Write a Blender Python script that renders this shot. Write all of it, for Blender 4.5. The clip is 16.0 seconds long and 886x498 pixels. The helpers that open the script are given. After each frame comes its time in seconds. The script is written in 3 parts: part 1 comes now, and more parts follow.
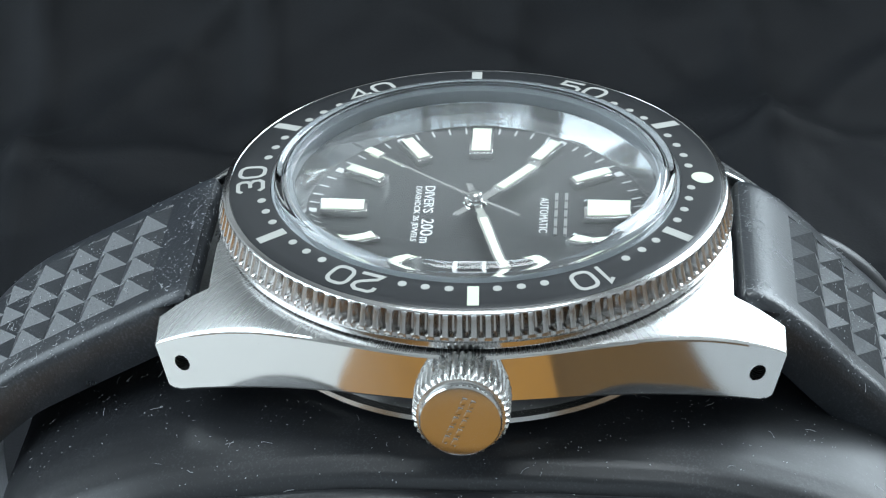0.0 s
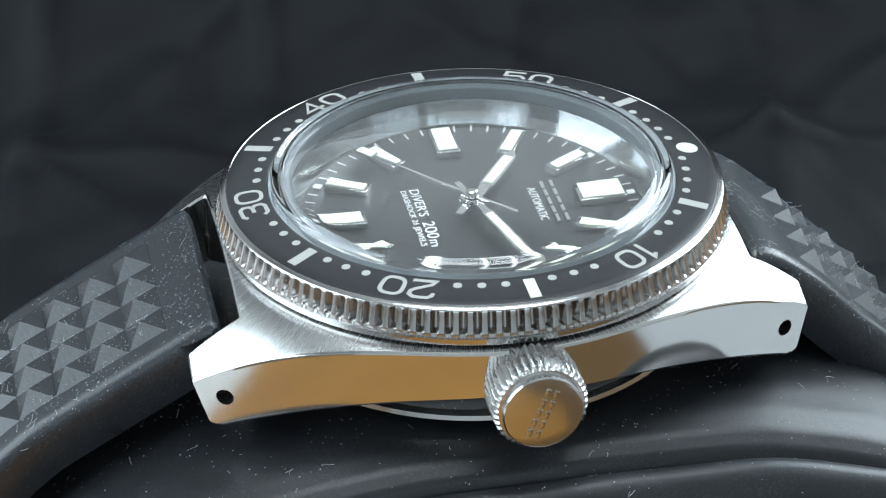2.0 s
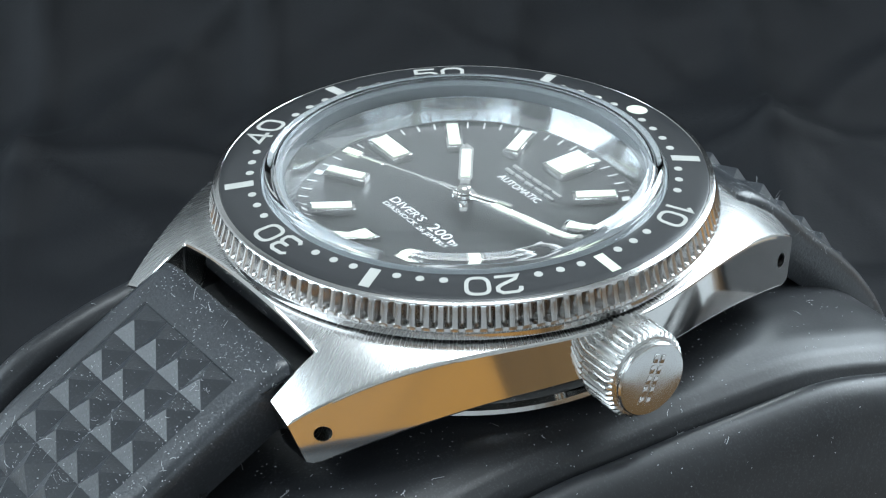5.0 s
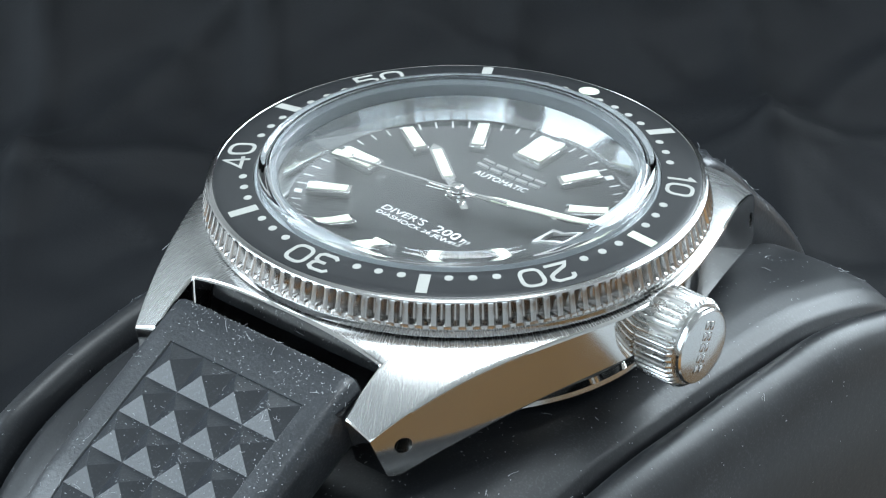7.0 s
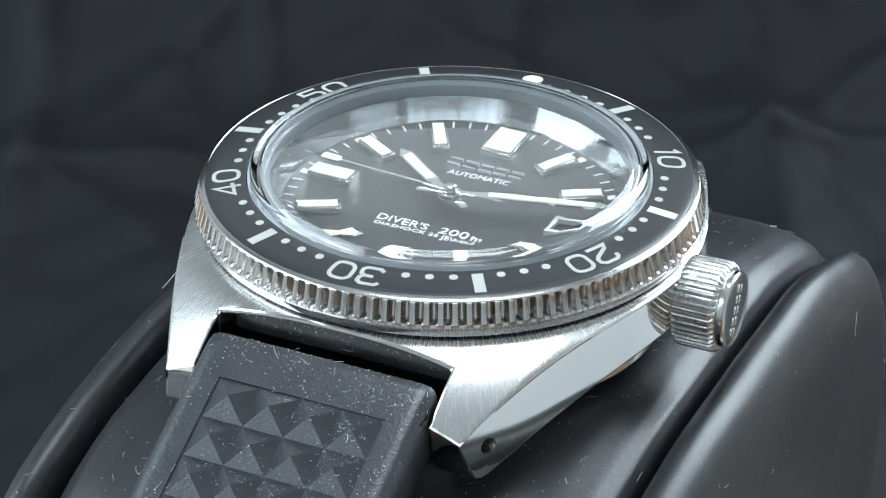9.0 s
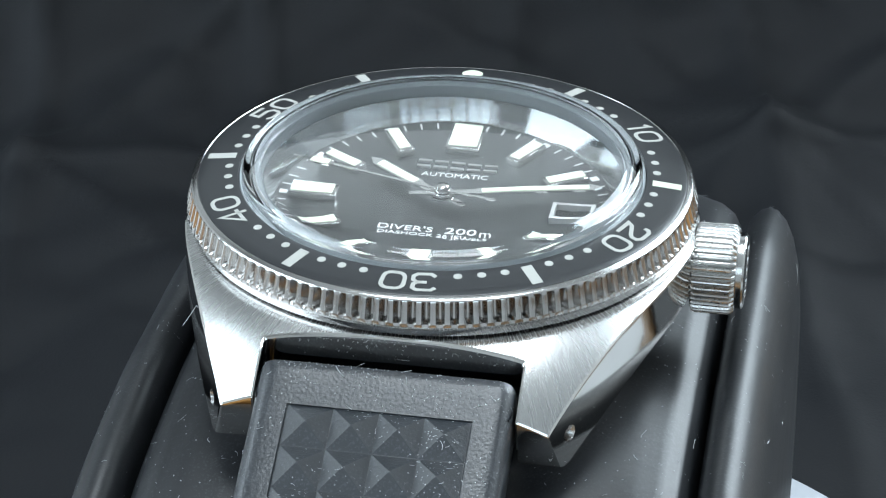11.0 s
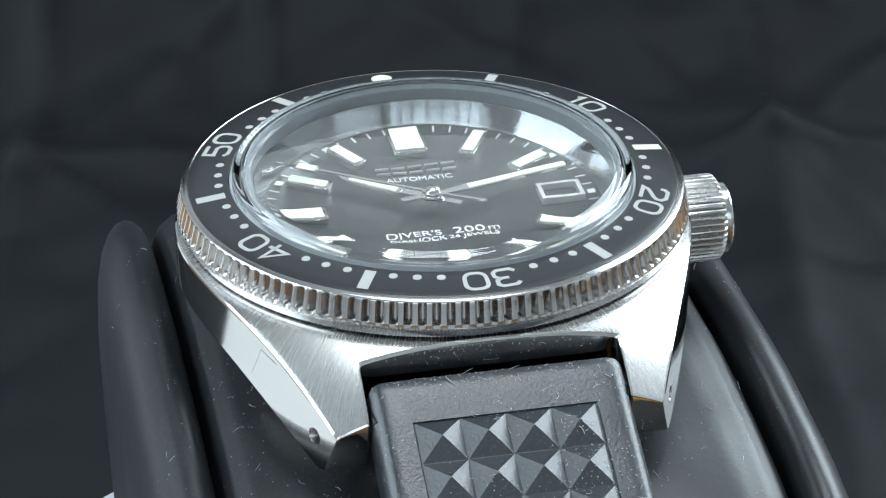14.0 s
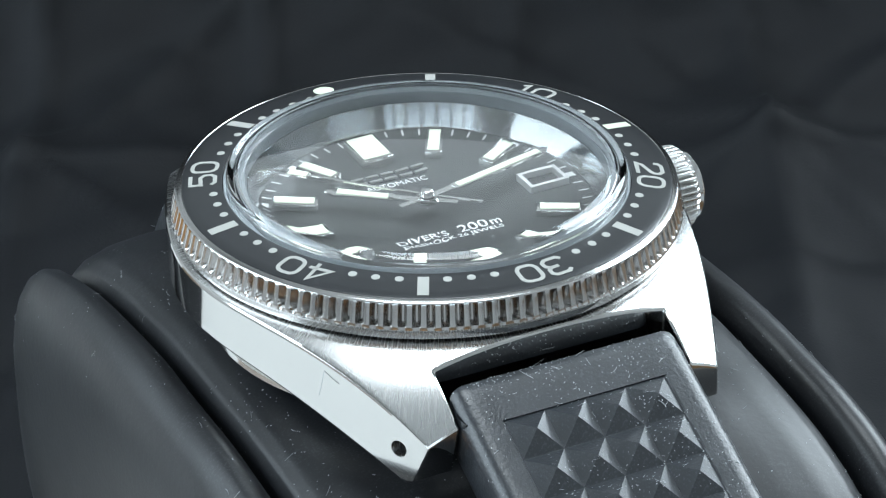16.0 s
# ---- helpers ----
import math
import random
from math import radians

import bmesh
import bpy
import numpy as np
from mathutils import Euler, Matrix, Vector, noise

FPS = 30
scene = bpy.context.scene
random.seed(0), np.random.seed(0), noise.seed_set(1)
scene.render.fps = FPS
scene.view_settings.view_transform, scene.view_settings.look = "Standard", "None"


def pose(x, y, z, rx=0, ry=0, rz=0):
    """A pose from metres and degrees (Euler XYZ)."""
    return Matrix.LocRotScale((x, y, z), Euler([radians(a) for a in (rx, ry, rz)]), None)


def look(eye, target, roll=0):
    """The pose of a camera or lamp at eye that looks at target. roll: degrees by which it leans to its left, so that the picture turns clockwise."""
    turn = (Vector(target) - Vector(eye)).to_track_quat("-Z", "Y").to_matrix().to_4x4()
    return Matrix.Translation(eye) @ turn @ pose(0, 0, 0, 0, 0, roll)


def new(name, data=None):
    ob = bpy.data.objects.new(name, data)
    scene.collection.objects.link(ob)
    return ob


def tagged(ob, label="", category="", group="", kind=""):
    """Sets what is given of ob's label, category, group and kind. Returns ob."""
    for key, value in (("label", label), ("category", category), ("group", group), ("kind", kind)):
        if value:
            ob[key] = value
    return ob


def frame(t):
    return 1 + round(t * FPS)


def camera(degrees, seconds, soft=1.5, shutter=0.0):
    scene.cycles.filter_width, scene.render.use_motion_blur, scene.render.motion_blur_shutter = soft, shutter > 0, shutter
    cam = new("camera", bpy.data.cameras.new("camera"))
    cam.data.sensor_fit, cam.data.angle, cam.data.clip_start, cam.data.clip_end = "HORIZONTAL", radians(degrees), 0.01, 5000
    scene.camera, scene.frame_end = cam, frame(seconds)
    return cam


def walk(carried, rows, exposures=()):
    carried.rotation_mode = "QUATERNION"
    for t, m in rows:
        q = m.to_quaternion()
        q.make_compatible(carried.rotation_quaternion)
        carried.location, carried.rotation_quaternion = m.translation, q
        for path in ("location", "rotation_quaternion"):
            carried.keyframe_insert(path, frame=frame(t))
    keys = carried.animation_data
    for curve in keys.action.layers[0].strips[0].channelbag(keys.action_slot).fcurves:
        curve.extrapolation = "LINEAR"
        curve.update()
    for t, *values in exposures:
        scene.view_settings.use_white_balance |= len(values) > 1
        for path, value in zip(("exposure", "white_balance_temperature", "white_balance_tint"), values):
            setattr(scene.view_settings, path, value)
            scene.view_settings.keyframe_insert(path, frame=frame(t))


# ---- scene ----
from mathutils.bvhtree import BVHTree

# The camera stands still; the watch on its cushion turns on a turntable.
ZB = 0.078           # height of the bezel above the table top
cam = camera(18.81, 16.0, soft=1.15)
EYE = Vector((-0.00051, -0.18155, 0.09639 + ZB))
PITCH = radians(29.346)
STILL = look(EYE, EYE + Vector((0, math.cos(PITCH), -math.sin(PITCH))), -1.12)
walk(cam, [(0, STILL), (16.0, STILL)], [(0, -0.7), (3.0, -0.6), (6.5, -0.42), (9.0, -0.44), (12.5, -0.55), (16.0, -0.65)])

# ---- world and light ----
world = bpy.data.worlds.new("room_sky")
scene.world = world
world.use_nodes = True
wn = world.node_tree
sky = wn.nodes.new("ShaderNodeTexSky")
sky.sky_type = "NISHITA"
sky.sun_disc = False
sky.sun_elevation, sky.sun_rotation = radians(35), radians(60)
wn.links.new(sky.outputs[0], wn.nodes["Background"].inputs[0])
wn.nodes["Background"].inputs[1].default_value = 0.1


def window_light(name, eye, target, w, h, power, colour):
    lamp = bpy.data.lights.new(name, "AREA")
    lamp.shape, lamp.size, lamp.size_y, lamp.energy, lamp.color = "RECTANGLE", w, h, power, colour
    ob = new(name, lamp)
    ob.matrix_world = look(eye, target)
    return ob


window_light("window_light_side", (-1.58, -0.2, 1.0), (0, -0.2, 0.6), 1.8, 1.7, 68, (0.77, 0.91, 1.0))
window_light("window_light_back", (1.5, 1.25, 1.25), (0, 0.1, 0.3), 1.5, 1.6, 110, (0.77, 0.91, 1.0))
window_light("window_light_front", (-0.1, -2.54, 1.5), (-0.1, 0, 1.5), 2.8, 1.2, 30, (0.77, 0.91, 1.0))
window_light("ceiling_lamp_light", (0.1, 0.35, 2.42), (0.1, 0.35, 0), 1.0, 1.0, 42, (0.84, 0.94, 1.0))


# ---- materials ----
def mat(name, colour, rough=0.5, metal=0.0, grain=0.0, grain_scale=400.0, bump=0.0, bump_scale=2000.0, coat=0.0,
        stretch=(1, 1, 1), rough_var=0.0, spec=0.5):
    m = bpy.data.materials.new(name)
    m.use_nodes = True
    nt = m.node_tree
    b = nt.nodes["Principled BSDF"]
    b.inputs["Base Color"].default_value = (*colour, 1)
    b.inputs["Roughness"].default_value = rough
    b.inputs["Metallic"].default_value = metal
    b.inputs["Coat Weight"].default_value = coat
    b.inputs["Specular IOR Level"].default_value = spec
    if grain or bump or rough_var:
        tc = nt.nodes.new("ShaderNodeTexCoord")
        mp = nt.nodes.new("ShaderNodeMapping")
        mp.inputs["Scale"].default_value = stretch
        nt.links.new(tc.outputs["Object"], mp.inputs[0])
    if grain or rough_var:
        big = nt.nodes.new("ShaderNodeTexNoise")
        big.inputs["Scale"].default_value, big.inputs["Detail"].default_value = grain_scale, 6
        nt.links.new(mp.outputs[0], big.inputs["Vector"])
        if grain:
            ramp = nt.nodes.new("ShaderNodeMix")
            ramp.data_type = "RGBA"
            ramp.inputs[6].default_value = (*[c * (1 - grain) for c in colour], 1)
            ramp.inputs[7].default_value = (*[min(1, c * (1 + grain)) for c in colour], 1)
            nt.links.new(big.outputs["Fac"], ramp.inputs[0])
            nt.links.new(ramp.outputs[2], b.inputs["Base Color"])
        if rough_var:
            rr = nt.nodes.new("ShaderNodeMapRange")
            rr.inputs["To Min"].default_value, rr.inputs["To Max"].default_value = rough - rough_var, rough + rough_var
            nt.links.new(big.outputs["Fac"], rr.inputs["Value"])
            nt.links.new(rr.outputs[0], b.inputs["Roughness"])
    if bump:
        fine = nt.nodes.new("ShaderNodeTexNoise")
        fine.inputs["Scale"].default_value, fine.inputs["Detail"].default_value = bump_scale, 4
        nt.links.new(mp.outputs[0], fine.inputs["Vector"])
        bp = nt.nodes.new("ShaderNodeBump")
        bp.inputs["Strength"].default_value, bp.inputs["Distance"].default_value = bump, 0.0001
        nt.links.new(fine.outputs["Fac"], bp.inputs["Height"])
        nt.links.new(bp.outputs[0], b.inputs["Normal"])
    return m


def brushed(name, colour, rough, radial):
    """Brushed metal: fine streaks that run out from the middle (radial) or round it."""
    m = bpy.data.materials.new(name)
    m.use_nodes = True
    nt = m.node_tree
    b = nt.nodes["Principled BSDF"]
    b.inputs["Base Color"].default_value = (*colour, 1)
    b.inputs["Metallic"].default_value = 1.0
    tc = nt.nodes.new("ShaderNodeTexCoord")
    gr = nt.nodes.new("ShaderNodeTexGradient")
    gr.gradient_type = "RADIAL"
    nt.links.new(tc.outputs["Object"], gr.inputs[0])
    ln = nt.nodes.new("ShaderNodeVectorMath")
    ln.operation = "LENGTH"
    nt.links.new(tc.outputs["Object"], ln.inputs[0])
    cb = nt.nodes.new("ShaderNodeCombineXYZ")
    nt.links.new(gr.outputs["Fac"], cb.inputs[0])
    nt.links.new(ln.outputs["Value"], cb.inputs[1])
    mp = nt.nodes.new("ShaderNodeMapping")
    mp.inputs["Scale"].default_value = (900, 300, 1) if radial else (12, 30000, 1)
    nt.links.new(cb.outputs[0], mp.inputs[0])
    nz = nt.nodes.new("ShaderNodeTexNoise")
    nz.inputs["Scale"].default_value, nz.inputs["Detail"].default_value = 1.0, 3
    nt.links.new(mp.outputs[0], nz.inputs["Vector"])
    rr = nt.nodes.new("ShaderNodeMapRange")
    rr.inputs["To Min"].default_value, rr.inputs["To Max"].default_value = rough - 0.03, rough + 0.03
    nt.links.new(nz.outputs["Fac"], rr.inputs["Value"])
    nt.links.new(rr.outputs[0], b.inputs["Roughness"])
    bp = nt.nodes.new("ShaderNodeBump")
    bp.inputs["Strength"].default_value, bp.inputs["Distance"].default_value = 0.025, 0.00003
    nt.links.new(nz.outputs["Fac"], bp.inputs["Height"])
    nt.links.new(bp.outputs[0], b.inputs["Normal"])
    return m


STEEL = mat("polished_steel", (0.70, 0.69, 0.67), 0.07, 1.0, rough_var=0.025, grain_scale=300)
KNURL = mat("knurled_steel", (0.62, 0.61, 0.60), 0.15, 1.0, rough_var=0.03, grain_scale=500)
FROSTED = mat("soft_steel", (0.64, 0.64, 0.63), 0.27, 1.0, rough_var=0.05, grain_scale=700)
BRUSHED = brushed("brushed_steel", (0.58, 0.58, 0.575), 0.27, True)
FLANGE = mat("polished_flange", (0.50, 0.515, 0.52), 0.10, 1.0, rough_var=0.03, grain_scale=500)
# matte pale colour that imitates the bright reflection along the crystal edge
PALE_RING = mat("pale_edge_band", (0.17, 0.185, 0.195), 0.4, grain=0.08, grain_scale=300)
CROWN_FACE = mat("crown_face_steel", (0.60, 0.60, 0.59), 0.17, 1.0, rough_var=0.03, grain_scale=600)
# lighter tone of the same imitated reflection, for the ring below the crystal
PALE_SEAT = mat("pale_seat_band", (0.30, 0.325, 0.34), 0.35, grain=0.06, grain_scale=300)
SATIN = mat("satin_steel", (0.74, 0.74, 0.73), 0.48, 1.0, rough_var=0.05, grain_scale=900)
INSERT = mat("black_bezel_insert", (0.022, 0.023, 0.025), 0.30, 0.0, rough_var=0.05, grain_scale=250, coat=0.15)
PRINT = mat("silver_grey_print", (0.40, 0.40, 0.375), 0.5, bump=0.1)
LUME = mat("luminous_paint", (0.64, 0.70, 0.55), 0.55, grain=0.06, bump=0.15)
DIAL = brushed("charcoal_sunray_dial", (0.12, 0.125, 0.125), 0.40, True)
DIAL_PRINT = mat("white_dial_print", (0.70, 0.71, 0.70), 0.5)
DATE = mat("black_date_disc", (0.01, 0.01, 0.01), 0.5)
RUBBER = mat("black_rubber", (0.019, 0.022, 0.0265), 0.30, grain=0.35, grain_scale=500, bump=0.3, bump_scale=4000, rough_var=0.06, spec=0.72)
VINYL = mat("black_vinyl", (0.0122, 0.0134, 0.0156), 0.39, grain=0.3, grain_scale=120, bump=0.20, bump_scale=1500, rough_var=0.06)


def dusty(m, dust, scale, amount):
    """Fine pale specks settled over a dark material, thicker in patches."""
    nt = m.node_tree
    b = nt.nodes["Principled BSDF"]
    tc = nt.nodes.new("ShaderNodeTexCoord")
    speck, patch = nt.nodes.new("ShaderNodeTexNoise"), nt.nodes.new("ShaderNodeTexNoise")
    speck.inputs["Scale"].default_value, speck.inputs["Detail"].default_value = scale, 2
    patch.inputs["Scale"].default_value, patch.inputs["Detail"].default_value = 260, 3
    for nz in (speck, patch):
        nt.links.new(tc.outputs["Object"], nz.inputs["Vector"])
    lift = nt.nodes.new("ShaderNodeMath")
    lift.operation = "MULTIPLY_ADD"
    lift.inputs[1].default_value, lift.inputs[2].default_value = 0.35, -0.17
    nt.links.new(patch.outputs["Fac"], lift.inputs[0])
    both = nt.nodes.new("ShaderNodeMath")
    both.operation = "ADD"
    nt.links.new(speck.outputs["Fac"], both.inputs[0])
    nt.links.new(lift.outputs[0], both.inputs[1])
    cut = nt.nodes.new("ShaderNodeMapRange")
    cut.inputs["From Min"].default_value, cut.inputs["From Max"].default_value = 0.56, 0.74
    cut.inputs["To Max"].default_value = amount
    nt.links.new(both.outputs[0], cut.inputs["Value"])
    mix = nt.nodes.new("ShaderNodeMix")
    mix.data_type = "RGBA"
    old = b.inputs["Base Color"].links[0].from_socket
    nt.links.new(cut.outputs[0], mix.inputs[0])
    nt.links.new(old, mix.inputs[6])
    mix.inputs[7].default_value = (*dust, 1)
    nt.links.new(mix.outputs[2], b.inputs["Base Color"])


dusty(RUBBER, (0.22, 0.24, 0.27), 5200, 0.14)
dusty(VINYL, (0.20, 0.21, 0.23), 5200, 0.10)
CLOTH = mat("black_cloth", (0.0052, 0.0061, 0.0078), 0.66, grain=0.35, grain_scale=25, bump=0.4, bump_scale=2500, spec=0.2)
WOOD = mat("varnished_honey_wood", (0.29, 0.137, 0.032), 0.42, grain=0.28, grain_scale=14, stretch=(1, 9, 1), bump=0.1, bump_scale=300, spec=0.25)
CARD = mat("grey_paper", (0.36, 0.37, 0.38), 0.7, grain=0.05, grain_scale=200)
PAPER = mat("off_white_paper", (0.60, 0.60, 0.59), 0.7, grain=0.03, grain_scale=40, bump=0.05)
WALL = mat("painted_wall", (0.58, 0.58, 0.575), 0.8, grain=0.05, grain_scale=6, bump=0.1, bump_scale=200)
LAMINATE = mat("dark_laminate", (0.034, 0.027, 0.022), 0.6, grain=0.12, grain_scale=30, bump=0.05, bump_scale=400, spec=0.12)
TABLE_WOOD = mat("brown_table_wood", (0.105, 0.058, 0.022), 0.5, grain=0.25, grain_scale=18, stretch=(8, 1, 1), bump=0.08, bump_scale=300, spec=0.2)
EMBLEM = mat("grey_applied_steel", (0.55, 0.55, 0.54), 0.35, 1.0)
DISC = mat("pale_grey_plastic", (0.42, 0.44, 0.48), 0.4, grain=0.05, bump=0.05)
LINT = mat("white_lint", (0.50, 0.52, 0.54), 0.8, grain=0.2)
FRAME = mat("white_window_frame", (0.8, 0.8, 0.79), 0.4, grain=0.04, grain_scale=20)

GLASS = bpy.data.materials.new("clear_crystal")
GLASS.use_nodes = True
gb = GLASS.node_tree.nodes["Principled BSDF"]
gb.inputs["Base Color"].default_value = (1, 1, 1, 1)
gb.inputs["Roughness"].default_value = 0.0
gb.inputs["IOR"].default_value = 1.6
gb.inputs["Transmission Weight"].default_value = 1.0


# ---- building helpers; bmesh coordinates in millimetres ----
def part(name, bm, material, parent=None, label="", at=None, sharp=35):
    me = bpy.data.meshes.new(name)
    bmesh.ops.recalc_face_normals(bm, faces=bm.faces)
    bmesh.ops.scale(bm, vec=(0.001,) * 3, verts=bm.verts)
    for f in bm.faces:
        f.smooth = True
    bm.to_mesh(me)
    bm.free()
    me.set_sharp_from_angle(angle=radians(sharp))
    for m in (material if isinstance(material, (list, tuple)) else [material]):
        me.materials.append(m)
    ob = new(name, me)
    if parent:
        ob.parent = parent
    if at:
        ob.matrix_basis = at
    if label:
        tagged(ob, label)
    return ob


def share(name, me, parent, at):
    ob = new(name, me)
    ob.parent = parent
    ob.matrix_basis = at
    return ob


def mm(x, y, z, rx=0, ry=0, rz=0):
    return pose(x / 1000, y / 1000, z / 1000, rx, ry, rz)


def box(bm, x0, x1, y0, y1, z0, z1, bevel=0.0):
    r = bmesh.ops.create_cube(bm, size=1)
    vs = r["verts"]
    bmesh.ops.scale(bm, vec=(x1 - x0, y1 - y0, z1 - z0), verts=vs)
    bmesh.ops.translate(bm, vec=((x0 + x1) / 2, (y0 + y1) / 2, (z0 + z1) / 2), verts=vs)
    if bevel:
        es = list({e for v in vs for e in v.link_edges})
        bmesh.ops.bevel(bm, geom=es, offset=bevel, segments=2, affect="EDGES", profile=0.5)
    return bm


def revolve(profile, n=128, closed=False, bm=None):
    """A turned form about z. profile: (radius, z) pairs; a radius of 0 closes to a point."""
    bm = bm or bmesh.new()
    rings = []
    for r, z in profile:
        if r < 1e-6:
            rings.append([bm.verts.new((0, 0, z))])
        else:
            rings.append([bm.verts.new((r * math.cos(2 * math.pi * k / n), r * math.sin(2 * math.pi * k / n), z)) for k in range(n)])
    pairs = list(zip(rings, rings[1:])) + ([(rings[-1], rings[0])] if closed else [])
    for a, b in pairs:
        for k in range(n):
            j = (k + 1) % n
            q = [a[k % len(a)], a[j % len(a)], b[j % len(b)], b[k % len(b)]]
            q = list(dict.fromkeys(q))
            if len(q) > 2:
                bm.faces.new(q)
    return bm


def slab(bm, outline, z0, z1):
    """A flat plate with the given outline."""
    lo = [bm.verts.new((x, y, z0)) for x, y in outline]
    hi = [bm.verts.new((x, y, z1)) for x, y in outline]
    n = len(outline)
    bm.faces.new(hi)
    bm.faces.new(lo[::-1])
    for k in range(n):
        bm.faces.new((lo[k], lo[(k + 1) % n], hi[(k + 1) % n], hi[k]))
    return bm


def stroke(bm, pts, width, z0, z1, closed=False):
    """A flat painted line of even width along the points."""
    n = len(pts)
    left, right = [], []
    for i, p in enumerate(pts):
        p = Vector(p)
        a = Vector(pts[i - 1]) if (i or closed) else None
        b = Vector(pts[(i + 1) % n]) if (i < n - 1 or closed) else None
        d1 = (p - a).normalized() if a is not None else (b - p).normalized()
        d2 = (b - p).normalized() if b is not None else d1
        n1, n2 = Vector((-d1.y, d1.x)), Vector((-d2.y, d2.x))
        m = (n1 + n2).normalized()
        k = width / 2 / max(0.5, m.dot(n1))
        left.append(p + m * k)
        right.append(p - m * k)
    top = [(bm.verts.new((*a, z1)), bm.verts.new((*b, z1))) for a, b in zip(left, right)]
    low = [(bm.verts.new((*a, z0)), bm.verts.new((*b, z0))) for a, b in zip(left, right)]
    for i in range(n if closed else n - 1):
        j = (i + 1) % n
        bm.faces.new((top[i][0], top[i][1], top[j][1], top[j][0]))
        bm.faces.new((top[i][0], top[j][0], low[j][0], low[i][0]))
        bm.faces.new((top[i][1], low[i][1], low[j][1], top[j][1]))
    if not closed:
        for i in (0, n - 1):
            bm.faces.new((top[i][0], low[i][0], low[i][1], top[i][1]))
    return bm


def rounded(w, h, r, k=4):
    out = []
    for cx, cy, a0 in ((w / 2 - r, h / 2 - r, 0), (-w / 2 + r, h / 2 - r, 90), (-w / 2 + r, -h / 2 + r, 180), (w / 2 - r, -h / 2 + r, 270)):
        for i in range(k + 1):
            a = radians(a0 + 90 * i / k)
            out.append((cx + r * math.cos(a), cy + r * math.sin(a)))
    return out


def written(words, width, height, depth=0.03):
    """A bmesh of flat lettering, centred, in millimetres."""
    cu = bpy.data.curves.new("lettering", "FONT")
    cu.body, cu.resolution_u = words, 3
    ob = bpy.data.objects.new("lettering", cu)
    me = bpy.data.meshes.new_from_object(ob)
    bpy.data.objects.remove(ob)
    bpy.data.curves.remove(cu)
    bm = bmesh.new()
    bm.from_mesh(me)
    bpy.data.meshes.remove(me)
    xs, ys = [v.co.x for v in bm.verts], [v.co.y for v in bm.verts]
    cx, cy = (max(xs) + min(xs)) / 2, (max(ys) + min(ys)) / 2
    sx, sy = width / (max(xs) - min(xs)), height / (max(ys) - min(ys))
    for v in bm.verts:
        v.co = Vector(((v.co.x - cx) * sx, (v.co.y - cy) * sy, 0))
    r = bmesh.ops.extrude_face_region(bm, geom=bm.faces[:])
    bmesh.ops.translate(bm, vec=(0, 0, depth), verts=[v for v in r["geom"] if isinstance(v, bmesh.types.BMVert)])
    return bm


# ---- the room ----
def room():
    bm = bmesh.new()
    box(bm, -2200, 2200, -2600, 2200, -800, -760)
    tagged(part("floor", bm, LAMINATE), "dark brown floor of the room", "floor", kind="structure")
    bm = bmesh.new()
    box(bm, -1700, 2200, -2600, 2200, 2500, 2550)
    tagged(part("ceiling", bm, WALL), "plain pale painted ceiling", "ceiling", kind="structure")

    def wall(name, along, at, span, hole):
        bm = bmesh.new()
        (a0, a1), (h0, h1, z0, z1) = span, hole or (0, 0, 0, 0)
        pieces = [(a0, a1, -760, 2500)] if not hole else [(a0, h0, -760, 2500), (h1, a1, -760, 2500), (h0, h1, -760, z0), (h0, h1, z1, 2500)]
        for p0, p1, q0, q1 in pieces:
            if along == "y":
                box(bm, at, at + 80, p0, p1, q0, q1)
            else:
                box(bm, p0, p1, at, at + 80, q0, q1)
        tagged(part(name, bm, WALL), "plain pale painted room wall", "wall", kind="structure")

    wall("wall_west", "y", -1700, (-2600, 2200), (-1100, 700, 150, 1850))
    wall("wall_east", "y", 1600, (-2600, 2200), (500, 2000, 450, 2050))
    wall("wall_north", "x", 2120, (-1620, 1600), None)
    wall("wall_south", "x", -2600, (-1620, 1600), (-1500, 1300, 900, 2100))


def window_frames():
    for name, m, w, h in (("window_1", pose(-1.66, -0.2, 1.0, 0, 0, 90), 1800, 1700), ("window_2", pose(1.66, 1.25, 1.25, 0, 0, 90), 1500, 1600),
                          ("window_3", pose(-0.1, -2.49, 1.5), 2800, 1200)):
        e = new(name)
        e.matrix_basis = m
        tagged(e, "white framed window letting in daylight", "window", kind="structure")
        bars = [] if w < 2000 else [(x - 40, x + 40, -h / 2 + 50, h / 2 - 50) for x in (-1000, -620, -180, 240, 700, 1060)]
        for x0, x1, z0, z1 in (*bars, (-w / 2, w / 2, -h / 2, -h / 2 + 50), (-w / 2, w / 2, h / 2 - 50, h / 2),
                               (-w / 2, -w / 2 + 50, -h / 2 + 50, h / 2 - 50), (w / 2 - 50, w / 2, -h / 2 + 50, h / 2 - 50)):
            bm = bmesh.new()
            box(bm, x0, x1, -20, 20, z0, z1, 4)
            part("window_frame", bm, FRAME, e)


def ceiling_lamp():
    e = new("ceiling_lamp")
    e.matrix_basis = pose(0.1, 0.35, 2.46)
    tagged(e, "square white ceiling lamp panel fixed overhead", "lamp")
    for x0, x1, y0, y1 in ((-530, 530, -530, -500), (-530, 530, 500, 530), (-530, -500, -500, 500), (500, 530, -500, 500)):
        bm = bmesh.new()
        box(bm, x0, x1, y0, y1, -30, 40, 3)
        part("frame", bm, FRAME, e)


